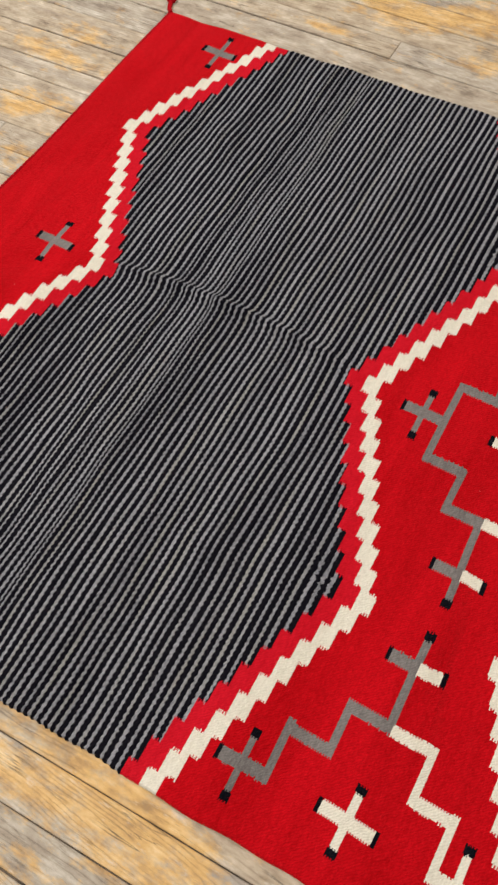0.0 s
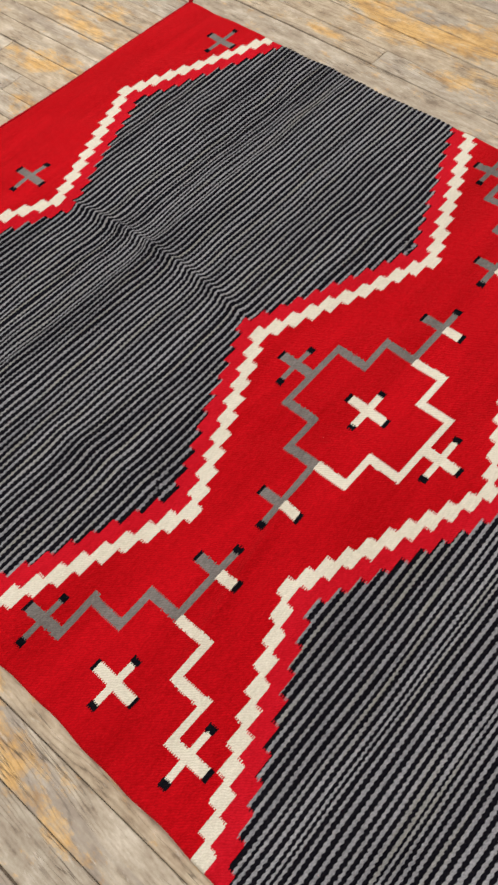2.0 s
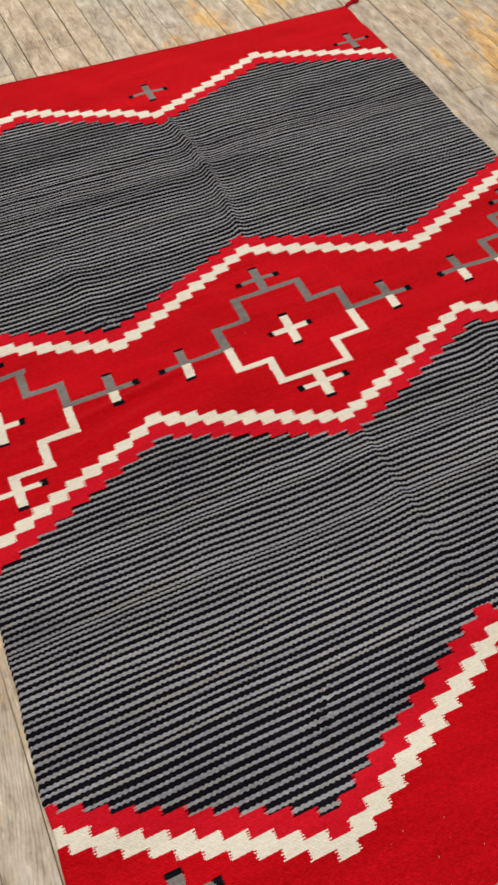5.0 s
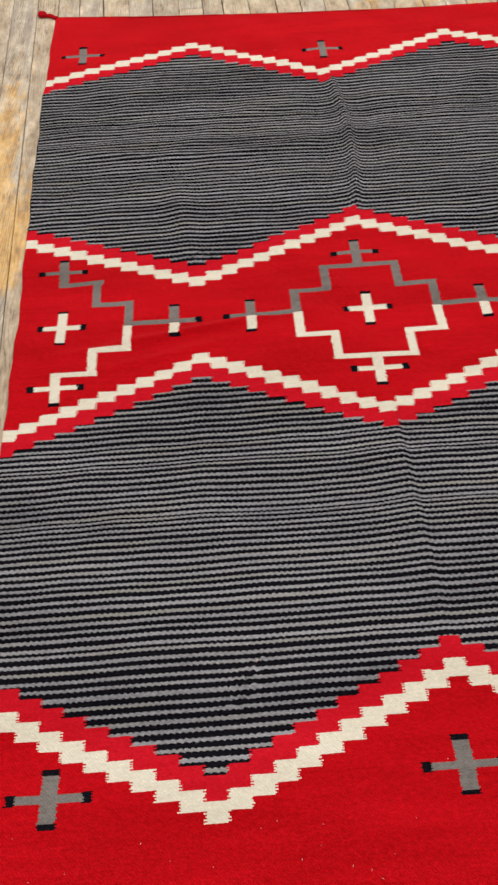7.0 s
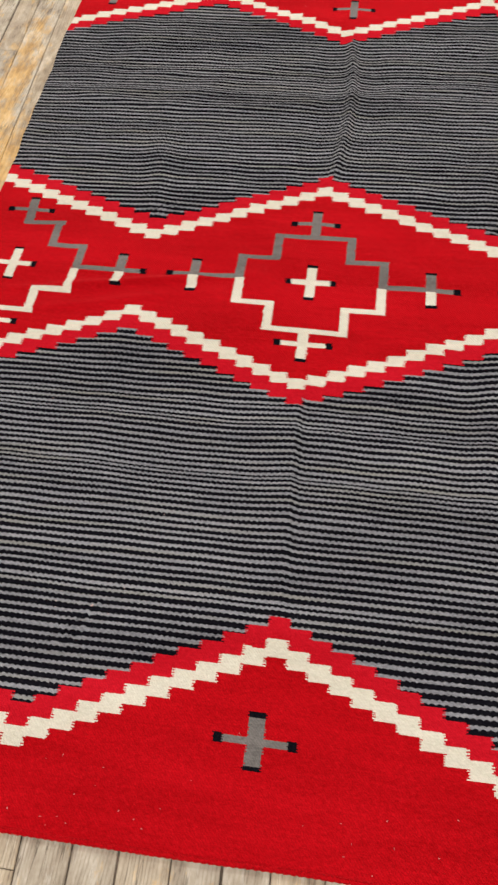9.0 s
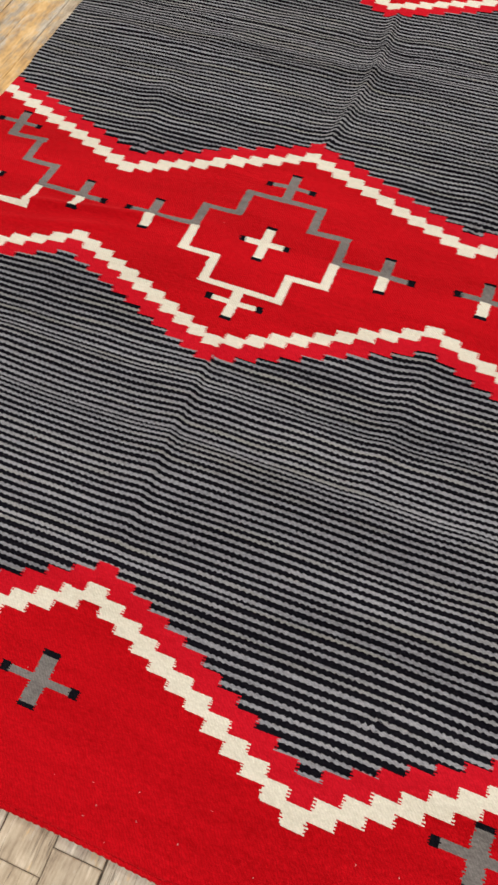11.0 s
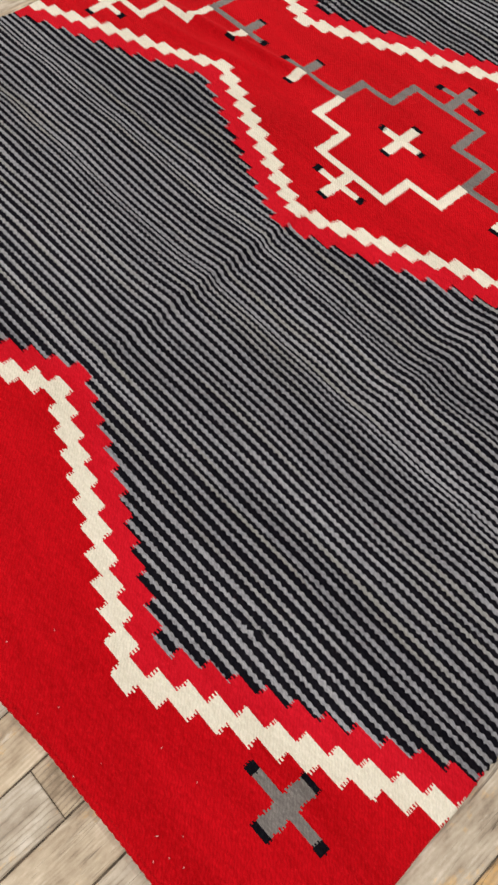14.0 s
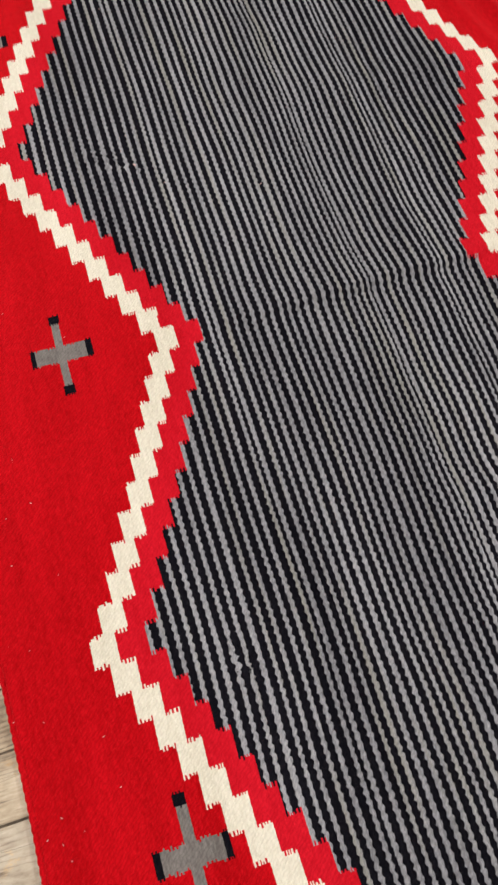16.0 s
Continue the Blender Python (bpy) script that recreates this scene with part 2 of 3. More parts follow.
PLASTER = plain("plaster", (0.78, 0.75, 0.70), 0.9)
SUBFLOOR = plain("dirt_in_the_seams", (0.10, 0.076, 0.055), 0.95, 60.0, 0.5)
METAL = plain("white_metal", (0.75, 0.75, 0.74), 0.4)


# ---- building helpers ----
def mesh_object(name, verts, faces, mat, parent=None, label="", smooth=False):
    me = bpy.data.meshes.new(name)
    me.from_pydata(verts, [], faces)
    me.materials.append(mat)
    if smooth:
        me.polygons.foreach_set("use_smooth", np.ones(len(me.polygons), bool))
    ob = new(name, me)
    if parent is not None:
        ob.parent = parent
    if label:
        tagged(ob, label)
    return ob


def box_data(x0, x1, y0, y1, z0, z1):
    v = [(x, y, z) for z in (z0, z1) for x, y in ((x0, y0), (x1, y0), (x1, y1), (x0, y1))]
    f = [(3, 2, 1, 0), (4, 5, 6, 7), (0, 1, 5, 4), (1, 2, 6, 5), (2, 3, 7, 6), (3, 0, 4, 7)]
    return v, f


def box(name, x0, x1, y0, y1, z0, z1, mat, parent=None, label=""):
    return mesh_object(name, *box_data(x0, x1, y0, y1, z0, z1), mat, parent, label)


# ---- the room that closes the place ----
THICK = 0.009                    # the rug's thickness
FLOOR = -THICK                   # floor level; the rug's face lies at 0
x0, x1, y0, y1 = ROOM
for name, lims in (("wall_west", (x0 - 0.15, x0, y0 - 0.15, y1 + 0.15)), ("wall_east", (x1, x1 + 0.15, y0 - 0.15, y1 + 0.15)),
                   ("wall_south", (x0, x1, y0 - 0.15, y0)), ("wall_north", (x0, x1, y1, y1 + 0.15))):
    tagged(box(name, *lims, FLOOR - 0.05, CEILING, PLASTER), "plain off-white plastered wall of the room", "wall", kind="structure")
tagged(box("ceiling", x0 - 0.15, x1 + 0.15, y0 - 0.15, y1 + 0.15, CEILING, CEILING + 0.12, PLASTER), "plain off-white plastered ceiling", "ceiling", kind="structure")
# housings made up to go with the added lamps, out of view
for lx, ly in ADDED_LAMPS:
    holder = tagged(new("added_ceiling_light"), "added long white metal ceiling light fixture, out of view", "ceiling light", "ceiling lights")
    holder.location = (lx, ly, CEILING)
    box("housing", -0.6, 0.6, -0.16, 0.16, -0.07, 0, METAL, holder)

# ---- floor: strips running north, seams slightly fanned ----
# seam places at the rug's south edge (v = -1) and at its north end (v = 1.2)
SEAMS = [(-0.912, -0.925), (-0.843, -0.885), (-0.760, -0.832), (-0.687, -0.760), (-0.620, -0.700), (-0.554, -0.639), (-0.487, -0.571),
         (-0.420, -0.498), (-0.356, -0.430), (-0.284, -0.356), (-0.214, -0.288), (-0.152, -0.231), (-0.082, -0.157), (-0.016, -0.080),
         (0.046, -0.010), (0.115, 0.057), (0.181, 0.122), (0.247, 0.184), (0.312, 0.251), (0.375, 0.332), (0.436, 0.395),
         (0.502, 0.453), (0.565, 0.540), (0.628, 0.628), (0.690, 0.715), (0.753, 0.798), (0.820, 0.862), (0.885, 0.945)]
PITCH = 0.0675
while SEAMS[0][0] * K > ROOM[0]:
    SEAMS.insert(0, (SEAMS[0][0] - PITCH, SEAMS[0][1] - PITCH))
while SEAMS[-1][0] * K < ROOM[1]:
    SEAMS.append((SEAMS[-1][0] + PITCH, SEAMS[-1][1] + PITCH))


def seam_at(s, v):
    return s[0] + (s[1] - s[0]) * (v + 1.0) / 2.2


# known butt joints: seam index by its place at v = -1, and v
JOINTS = {-0.356: [-1.029, 0.62], 0.115: [-0.999], 0.312: [-1.040], 0.375: [-1.000, 0.9], 0.753: [0.575], -0.554: [1.326, -0.45],
          -0.843: [0.722, -1.3], -0.760: [-1.5, 1.7], -0.687: [-1.25, 1.9], 0.820: [-0.9, 1.5], 0.690: [-1.2, 1.55], -0.912: [-1.6, 1.6]}
rng = random.Random(11)
floor = tagged(new("floor"), "old weathered strip-wood floor with worn amber varnish", "floor", kind="structure")
box("subfloor", ROOM[0], ROOM[1], ROOM[2], ROOM[3], FLOOR - 0.05, FLOOR - 0.0035, SUBFLOOR, floor)


def strip_data(a, b, va, vb, gap_a, gap_b, lift):
    """One strip of wood between seams a and b, from va to vb, with eased and slightly uneven edges."""
    c = 0.0015
    n = max(2, min(18, round((vb - va) / 0.055)))
    top, low = FLOOR + lift, FLOOR - 0.02
    verts, faces = [], []
    for k in range(n + 1):
        v = va + (vb - va) * k / n
        y = K * v + (0.0006 if k == 0 else -0.0006 if k == n else 0.0)
        yy = y + (c if k == 0 else -c if k == n else 0.0)
        l = K * seam_at(a, v) + gap_a + rng.uniform(-0.0004, 0.0012)
        r = K * seam_at(b, v) - gap_b - rng.uniform(-0.0004, 0.0012)
        verts += [(l, y, low), (l, y, top - c), (l + c, yy, top), (r - c, yy, top), (r, y, top - c), (r, y, low)]
    for k in range(n):
        q = 6 * k
        faces += [(q + j, q + j + 1, q + j + 7, q + j + 6)[::-1] for j in range(5)]
    q = 6 * n
    faces += [(0, 5, 4, 1), (1, 4, 3, 2), (q, q + 1, q + 4, q + 5), (q + 1, q + 2, q + 3, q + 4)]
    return verts, faces


far_v, far_f = [], []
near_count = 0
gaps = [0.0017 if s[0] == -0.843 else rng.choice((0.0003, 0.0005, 0.0007, 0.0010, 0.0014)) for s in SEAMS]
v_lo, v_hi = ROOM[2] / K, ROOM[3] / K
for i, (a, b) in enumerate(zip(SEAMS, SEAMS[1:])):
    cuts = list(JOINTS.get(round(a[0], 3), []))
    v = min(cuts) if cuts else rng.uniform(-2.2, -1.1)
    while v > v_lo + 0.4:
        v -= rng.uniform(0.6, 1.5)
        cuts.append(v)
    v = max(cuts)
    while v < v_hi - 0.4:
        v += rng.uniform(0.7, 1.9)
        cuts.append(v)
    cuts = [v_lo] + sorted(c for c in cuts if v_lo + 0.15 < c < v_hi - 0.15) + [v_hi]
    for va, vb in zip(cuts, cuts[1:]):
        d = strip_data(a, b, va, vb, 0.0045 if (round(a[0], 3), va) == (0.753, 0.575) else gaps[i], gaps[i + 1], rng.uniform(-0.0006, 0.0004))
        if -1.35 < a[0] < 1.35 and vb > -1.7 and va < 2.1 and near_count < 290:
            near_count += 1
            mesh_object("plank", *d, WOOD, floor)
        else:
            n = len(far_v)
            far_v += d[0]
            far_f += [tuple(n + k for k in f) for f in d[1]]
tagged(mesh_object("planks", far_v, far_f, WOOD, floor), kind="stuff")

# ---- the rug ----
RUG_W, RUG_E, RUG_S, RUG_N = -0.692, 0.706, -0.984, 1.104


def stepped(knots, steps):
    """A stepped zigzag: a list of (west edge, east edge, middle) for its columns."""
    cols = []
    for (ua, va), (ub, vb), n in zip(knots, knots[1:], steps):
        for k in range(n):
            cols.append([ua + (ub - ua) * (k - 0.5) / n, ua + (ub - ua) * (k + 0.5) / n, va + (vb - va) * k / n])
    cols.append([cols[-1][1], knots[-1][0] + 0.05, knots[-1][1]])
    for a, b in zip(cols, cols[1:]):
        a[1] = b[0] = (a[1] + b[0]) / 2
    return cols


LINES = {
    "south": (stepped([(-0.692, -0.706), (-0.331, -0.8725), (0.020, -0.706), (0.211, -0.788), (0.370, -0.8665), (0.719, -0.698)], (11, 11, 6, 5, 11)), 1),
    "mid_low": (stepped([(-0.680, -0.248), (-0.330, -0.101), (-0.001, -0.244), (0.341, -0.097), (0.702, -0.242)], (10, 10, 10, 11)), -1),
    "mid_high": (stepped([(-0.683, 0.247), (-0.331, 0.102), (0.006, 0.250), (0.350, 0.107), (0.705, 0.248)], (10, 10, 10, 10)), 1),
    "north": (stepped([(-0.689, 0.846), (-0.322, 0.982), (0.012, 0.826), (0.354, 0.968), (0.701, 0.825)], (10, 10, 10, 10)), -1),
}
# half the width of each cream line, along it
HALF_WHITE = {"south": [(-0.05, 0.0136), (0.03, 0.0132), (0.33, 0.0132), (0.40, 0.0138)], "mid_low": [(-0.36, 0.0122), (-0.28, 0.0136), (-0.12, 0.0134), (0.0, 0.0118)],
              "mid_high": [(0.0, 0.0134)], "north": [(0.0, 0.0130)]}
REACH = {"south": 0.0455, "mid_low": 0.0445, "mid_high": 0.0440, "north": 0.0440}   # to the outer edge of the red border


def column_mid(cols, u):
    """The middle of the zigzag at u (array)."""
    edges = np.array([c[1] for c in cols[:-1]])
    mids = np.array([c[2] for c in cols])
    return mids[np.searchsorted(edges, u)]


# rows of the weave: stripes of grey and black, with red rows elsewhere
rnd = np.random.RandomState(5)


def stripe_rows(lo, hi, pitch, share):
    """Row edges from lo to hi: grey and black by turns. The yarn's thickness drifts, and now and then a pair of thin rows is beaten in."""
    edges, kinds, v = [lo], [], lo
    while v < hi:
        p = np.interp(v, *zip(*pitch)) * rnd.uniform(0.91, 1.09)
        g = np.interp(v, *zip(*share)) + rnd.uniform(-0.05, 0.05)
        if rnd.uniform() < 0.07:
            p *= rnd.uniform(0.62, 0.75)
            g += 0.04
        edges += [v + p * g, v + p]
        kinds += [0, 1]
        v += p
    edges = np.array(edges)
    return lo + (edges - lo) * (hi - lo) / (edges[-1] - lo), kinds


LOW_PITCH = [(-0.84, 0.0138), (-0.76, 0.0136), (-0.69, 0.0129), (-0.64, 0.0122), (-0.55, 0.0118), (-0.47, 0.0114), (-0.445, 0.0092), (-0.42, 0.0114),
             (-0.36, 0.0118), (-0.30, 0.0120), (-0.22, 0.0126), (-0.13, 0.0138)]
LOW_SHARE = [(-0.84, 0.41), (-0.68, 0.40), (-0.56, 0.43), (-0.445, 0.47), (-0.40, 0.41), (-0.14, 0.38)]
HIGH_PITCH = [(0.14, 0.0142), (0.24, 0.0128), (0.36, 0.0122), (0.562, 0.0120), (0.580, 0.0094), (0.598, 0.0120), (0.80, 0.0124), (0.95, 0.0142)]
HIGH_SHARE = [(0.14, 0.36), (0.28, 0.36), (0.42, 0.38), (0.56, 0.34), (0.580, 0.40), (0.60, 0.325), (0.95, 0.305)]
row_edges, row_kinds = [RUG_S], []


def plain_rows(to, step=0.0038):
    n = max(1, round((to - row_edges[-1]) / step))
    a = row_edges[-1]
    for k in range(n):
        row_edges.append(a + (to - a) * (k + 1) / n)
        row_kinds.append(2)


plain_rows(-0.836)
e, k = stripe_rows(-0.836, -0.138, LOW_PITCH, LOW_SHARE)
row_edges += list(e[1:]); row_kinds += k
plain_rows(0.142)
e, k = stripe_rows(0.142, 0.942, HIGH_PITCH, HIGH_SHARE)
row_edges += list(e[1:]); row_kinds += k
plain_rows(RUG_N)
# every row is several faces deep, so that it can be rounded
ve, rk, lift, row_index = [], [], [], []
for j, (a, b, kind) in enumerate(zip(row_edges, row_edges[1:], row_kinds)):
    n = 2 if kind == 2 else 4
    for q in range(n):
        ve.append(a + (b - a) * q / n)
        rk.append(kind)
        lift.append(math.sin(math.pi * q / n))
        row_index.append(j)
ve.append(row_edges[-1]); lift.append(0.0)
ve, rk, lift, row_index = np.array(ve), np.array(rk), np.array(lift), np.array(row_index)
BEAD = 0.0092
ue = np.arange(RUG_W, RUG_E, BEAD / 4)
ue = np.append(ue, RUG_E)
NU, NV = len(ue), len(ve)
U, V = np.meshgrid(ue, ve)          # (NV, NU)
row_of = np.append(row_index, row_index[-1])

# which yarn each cell shows
cu, cv = np.meshgrid((ue[1:] + ue[:-1]) / 2, (ve[1:] + ve[:-1]) / 2)
# weft turns: cells bite into one another by turns of the weft, and each step leans along its line
NF = len(rk)
comb = np.where(np.arange(NF)[:, None] % 2 == 0, 0.0016, -0.0016) + rnd.uniform(-0.0011, 0.0011, (NF, 1))


def leaning(name, lean):
    cols = LINES[name][0]
    at = np.array([(c[0] + c[1]) / 2 for c in cols])
    smooth = np.interp(cu, at, [c[2] for c in cols])
    slope = np.sign(np.interp(cu + 0.012, at, [c[2] for c in cols]) - np.interp(cu - 0.012, at, [c[2] for c in cols]))
    return column_mid(cols, cu + comb - lean * slope * np.clip(cv - smooth, -0.03, 0.03))


mid = {n: leaning(n, 0.0 if n == "south" else 0.12) for n in LINES}
outer = {n: leaning(n, 0.0 if n == "south" else 0.08) for n in LINES}
RED_S, RED_M, RED_N, EDGE_S, EDGE_L, EDGE_H, EDGE_N = 1, 2, 3, 4, 5, 6, 7
area = np.zeros(cu.shape, int)
names = {}
stripe = np.where(rk[:, None] == 0, 10, 11) * np.ones_like(area)
zone_north = cv > 0
area = np.where(zone_north, stripe + 2, stripe)
names.update({10: ("grey_stripes", GREY), 11: ("black_stripes", BLACK), 12: ("grey_stripes", GREY), 13: ("black_stripes", BLACK)})
area[cv < outer["south"] + REACH["south"]] = EDGE_S
area[cv < mid["south"]] = RED_S
area[(cv > outer["mid_low"] - REACH["mid_low"]) & (cv < 0)] = EDGE_L
area[(cv < outer["mid_high"] + REACH["mid_high"]) & (cv >= 0)] = EDGE_H
area[(cv > mid["mid_low"]) & (cv < mid["mid_high"])] = RED_M
area[cv > outer["north"] - REACH["north"]] = EDGE_N
area[cv > mid["north"]] = RED_N
names.update({RED_S: ("red_end_band", RED), RED_M: ("red_middle_band", RED), RED_N: ("red_end_band", RED),
              EDGE_S: ("toothed_border", BRIGHT), EDGE_L: ("toothed_border", BRIGHT), EDGE_H: ("toothed_border", BRIGHT), EDGE_N: ("toothed_border", BRIGHT)})
for n, code in (("south", 20), ("mid_low", 21), ("mid_high", 22), ("north", 23)):
    area[np.abs(cv - mid[n]) < np.interp(cu, *zip(*HALF_WHITE[n]))] = code
    names[code] = ("stepped_zigzag", CREAM)
owner = {}                          # tips belong to their cross
code = 30


ragged = cu + comb * 0.55


def bar(ua, ub, va, vb, c):
    area[(ragged > ua) & (ragged < ub) & (cv > va) & (cv < vb)] = c


def tip_parts(c, spots):
    global code
    for ua, ub, va, vb in spots:
        code += 1
        names[code] = ("tip", BLACK)
        owner[code] = c
        bar(ua, ub, va, vb, code)


def cross(u, v, mat, hu, hv, wide, thin, tu, tv):
    """An upright wide bar and a thin level bar with black tips."""
    global code
    code += 1
    c = code
    names[c] = ("cross_motif", mat)
    bar(u - hu, u + hu, v - thin / 2, v + thin / 2, c)
    bar(u - wide / 2, u + wide / 2, v - hv, v + hv, c)
    tip_parts(c, [(u - hu, u - hu + tu, v - thin * 0.6, v + thin * 0.6), (u + hu - tu, u + hu, v - thin * 0.6, v + thin * 0.6),
                  (u - wide / 2 - 0.001, u + wide / 2 + 0.001, v + hv - tv, v + hv), (u - wide / 2 - 0.001, u + wide / 2 + 0.001, v - hv, v - hv + tv)])


for u, v in ((-0.556, -0.840), (0.005, -0.835), (0.582, -0.8275)):
    cross(u, v, ASH, 0.058, 0.038, 0.023, 0.0110, 0.0125, 0.0075)
for u, v in ((-0.606, 0.962), (0.022, 0.927), (0.629, 0.918)):
    cross(u, v, ASH, 0.054, 0.042, 0.018, 0.0115, 0.0115, 0.0075)
for u, v in ((-0.601, 0.0), (0.001, -0.001), (0.635, 0.0)):
    cross(u, v, CREAM, 0.049, 0.044, 0.0185, 0.0120, 0.0115, 0.0068)


def diamond(u, sides, shift=0.0):
    """A stepped diamond, grey above and cream below, with a cross at its head, foot and arms."""
    global code
    code += 1
    g = code
    names[g] = ("diamond_upper_outline", ASH)
    code += 1
    w = code
    names[w] = ("diamond_lower_outline", CREAM)
    left, right = -1 in sides, 1 in sides
    wide, thin = 0.0175, 0.0115
    # head and foot
    bar(u - 0.052, u + 0.046, 0.148, 0.158, g)
    bar(u - 0.011, u + 0.008, 0.112, 0.190, g)
    bar(u - 0.051, u + 0.054, -0.155, -0.1445, w)
    bar(u - 0.0095, u + 0.0095, -0.190, -0.114, w)
    bar(u - (0.081 if left else 0.011), u + (0.081 if right else 0.008), 0.1115, 0.1225, g)
    bar(u - (0.078 if left else 0.0095), u + (0.078 if right else 0.0095), -0.1245, -0.114, w)
    spots_g = [(u - 0.053, u - 0.040, 0.146, 0.160), (u + 0.034, u + 0.047, 0.146, 0.160), (u - 0.012, u + 0.009, 0.184, 0.191)]
    spots_w = [(u - 0.053, u - 0.040, -0.1565, -0.143), (u + 0.042, u + 0.055, -0.1565, -0.143), (u - 0.0105, u + 0.0105, -0.191, -0.183)]
    for s in sides:
        def sbar(a, b, va, vb, c):
            bar(u + shift + min(s * a, s * b), u + shift + max(s * a, s * b), va, vb, c)
        sbar(0.064, 0.081, 0.051, 0.1225, g)
        sbar(0.064, 0.147, 0.051, 0.062, g)
        sbar(0.130, 0.1475, 0.0, 0.062, g)
        sbar(0.130, 0.283, -0.005, 0.0055, g)
        sbar(0.219, 0.238, 0.0, 0.041, g)
        sbar(0.128, 0.1455, -0.067, -0.003, w)
        sbar(0.063, 0.1455, -0.0675, -0.057, w)
        sbar(0.063, 0.080, -0.1245, -0.057, w)
        sbar(0.219, 0.238, -0.041, -0.003, w)
        tips = [(0.270, 0.284, -0.007, 0.0075), (0.218, 0.239, 0.037, 0.044)]
        spots_g += [(u + shift + min(s * a, s * b), u + shift + max(s * a, s * b), va, vb) for a, b, va, vb in tips]
        spots_w += [(u + shift + min(s * 0.219, s * 0.241), u + shift + max(s * 0.219, s * 0.241), -0.044, -0.036)]
    tip_parts(g, spots_g)
    tip_parts(w, spots_w)


diamond(-0.603, (1,), -0.005)
diamond(0.000, (-1, 1))
diamond(0.636, (-1,))

SNAGS = [(-0.285, -0.712, 0.020, 0.040), (-0.330, 0.172, 0.035, 0.022), (0.425, -0.730, 0.035, 0.018), (0.36, 0.165, 0.03, 0.02)]

# the surface: rounded yarn rows, slanting beads, creases where it was folded
row_shift = np.cumsum(rnd.uniform(-0.12, 0.20, len(row_kinds)))
phase = (U / BEAD + row_shift[row_of][:, None] + 0.25 * np.sin(9 * U + 31 * V) + 0.22 * np.sin(47 * U + row_of[:, None] * 2.3)) % 1.0
slant = 0.5 + 0.42 * np.sin(2 * np.pi * phase) + 0.14 * np.sin(4 * np.pi * phase + 0.6)
loose = np.zeros(area.shape, bool)
loose[(area >= 10) & (area <= 13)] = True
grid = np.ones((NV, NU), bool)
for di in (0, 1):
    for dj in (0, 1):
        grid[di:di + NV - 1, dj:dj + NU - 1] &= loose
amp = np.where(grid, 0.0025, 0.0004)
uneven = 0.85 + 0.35 * np.sin(U * 61 + 1.7 * row_of[:, None]) * np.sin(U * 23 + 4.1 * row_of[:, None])
Vd = V + (slant - 0.5) * amp * uneven
# the weft does not run dead straight
for a, b, p, q in [(rnd.uniform(4, 26), rnd.uniform(5, 40), rnd.uniform(0, 6.28), rnd.uniform(0, 6.28)) for n in range(16)]:
    Vd = Vd + 0.00045 * np.sin(a * U + p) * np.sin(b * V + q)
# spots where the yarn is frayed and snagged
rough = rnd.uniform(-1, 1, (NV, NU))
rough = (rough + np.roll(rough, 1, 1) + np.roll(rough, 2, 1)) / 1.7
for su, sv, ru, rv in SNAGS:
    Vd = Vd + 0.0030 * rough * np.exp(-((U - su - 0.6 * (V - sv)) / ru) ** 2 - ((V - sv) / rv) ** 2) * grid
relief = np.where(grid, 1.0, 0.25)
Z = ((lift[:, None] - 1.0) * 0.0012 + (slant - 0.5) * 0.0008) * relief


def crest(u, v, uc, sigma, v0, v1, soft):
    across = np.exp(-((u - uc) / sigma) ** 2)
    along = 1 / (1 + np.exp(-(v - v0) / soft)) * 1 / (1 + np.exp((v - v1) / soft))
    return across * along


fold = 0.022 + 0.018 * np.sin((V - 0.3) * 6.0)
Z += 0.014 * crest(U, V, fold, 0.0115, 0.30, 0.79, 0.03)
Z -= 0.005 * crest(U, V, fold - 0.055, 0.034, 0.30, 0.79, 0.04)
Z -= 0.004 * crest(U, V, fold + 0.050, 0.030, 0.34, 0.79, 0.04)
fold = 0.006 - 0.03 * (V + 0.3)
away = U - fold
ridge = np.where(away < 0, np.exp(-np.abs(away / 0.05) ** 1.3), np.exp(-(away / 0.011) ** 2))
Z += 0.013 * ridge / (1 + np.exp(-(V + 0.64) / 0.05)) / (1 + np.exp((V + 0.24) / 0.02))
Z += 0.008 * crest(U, V, -0.345 - 0.12 * (V - 0.2), 0.030, 0.15, 0.40, 0.04)
Z += 0.009 * crest(U, V, 0.352 + 0.10 * (V + 0.1), 0.026, -0.42, -0.12, 0.04)
Z -= 0.004 * crest(U, V, 0.290, 0.040, -0.42, -0.12, 0.04)
Z += 0.005 * crest(U, V, -0.335, 0.035, -0.38, -0.14, 0.05)
Z += 0.005 * crest(U, V, 0.34, 0.035, 0.13, 0.36, 0.05)
Z += 0.011 * crest(V, U, -0.030 + 0.16 * (U + 0.35), 0.011, -0.52, -0.22, 0.04)
Z += 0.005 * crest(V, U, -0.075 + 0.20 * (U + 0.35), 0.011, -0.50, -0.28, 0.03)
Z += 0.004 * crest(V, U, 0.56 + 0.05 * np.sin(U * 5), 0.016, -0.65, 0.65, 0.05)
Z += 0.003 * crest(V, U, 0.66 + 0.04 * np.sin(U * 4 + 1), 0.014, -0.65, 0.2, 0.05)
waves = [(rnd.uniform(3, 12), rnd.uniform(3, 12), rnd.uniform(0, 6.28), rnd.uniform(0, 6.28)) for q in range(9)]
for a, b, p, q in waves:
    Z += 0.0007 * np.sin(a * U + p) * np.sin(b * V + q)
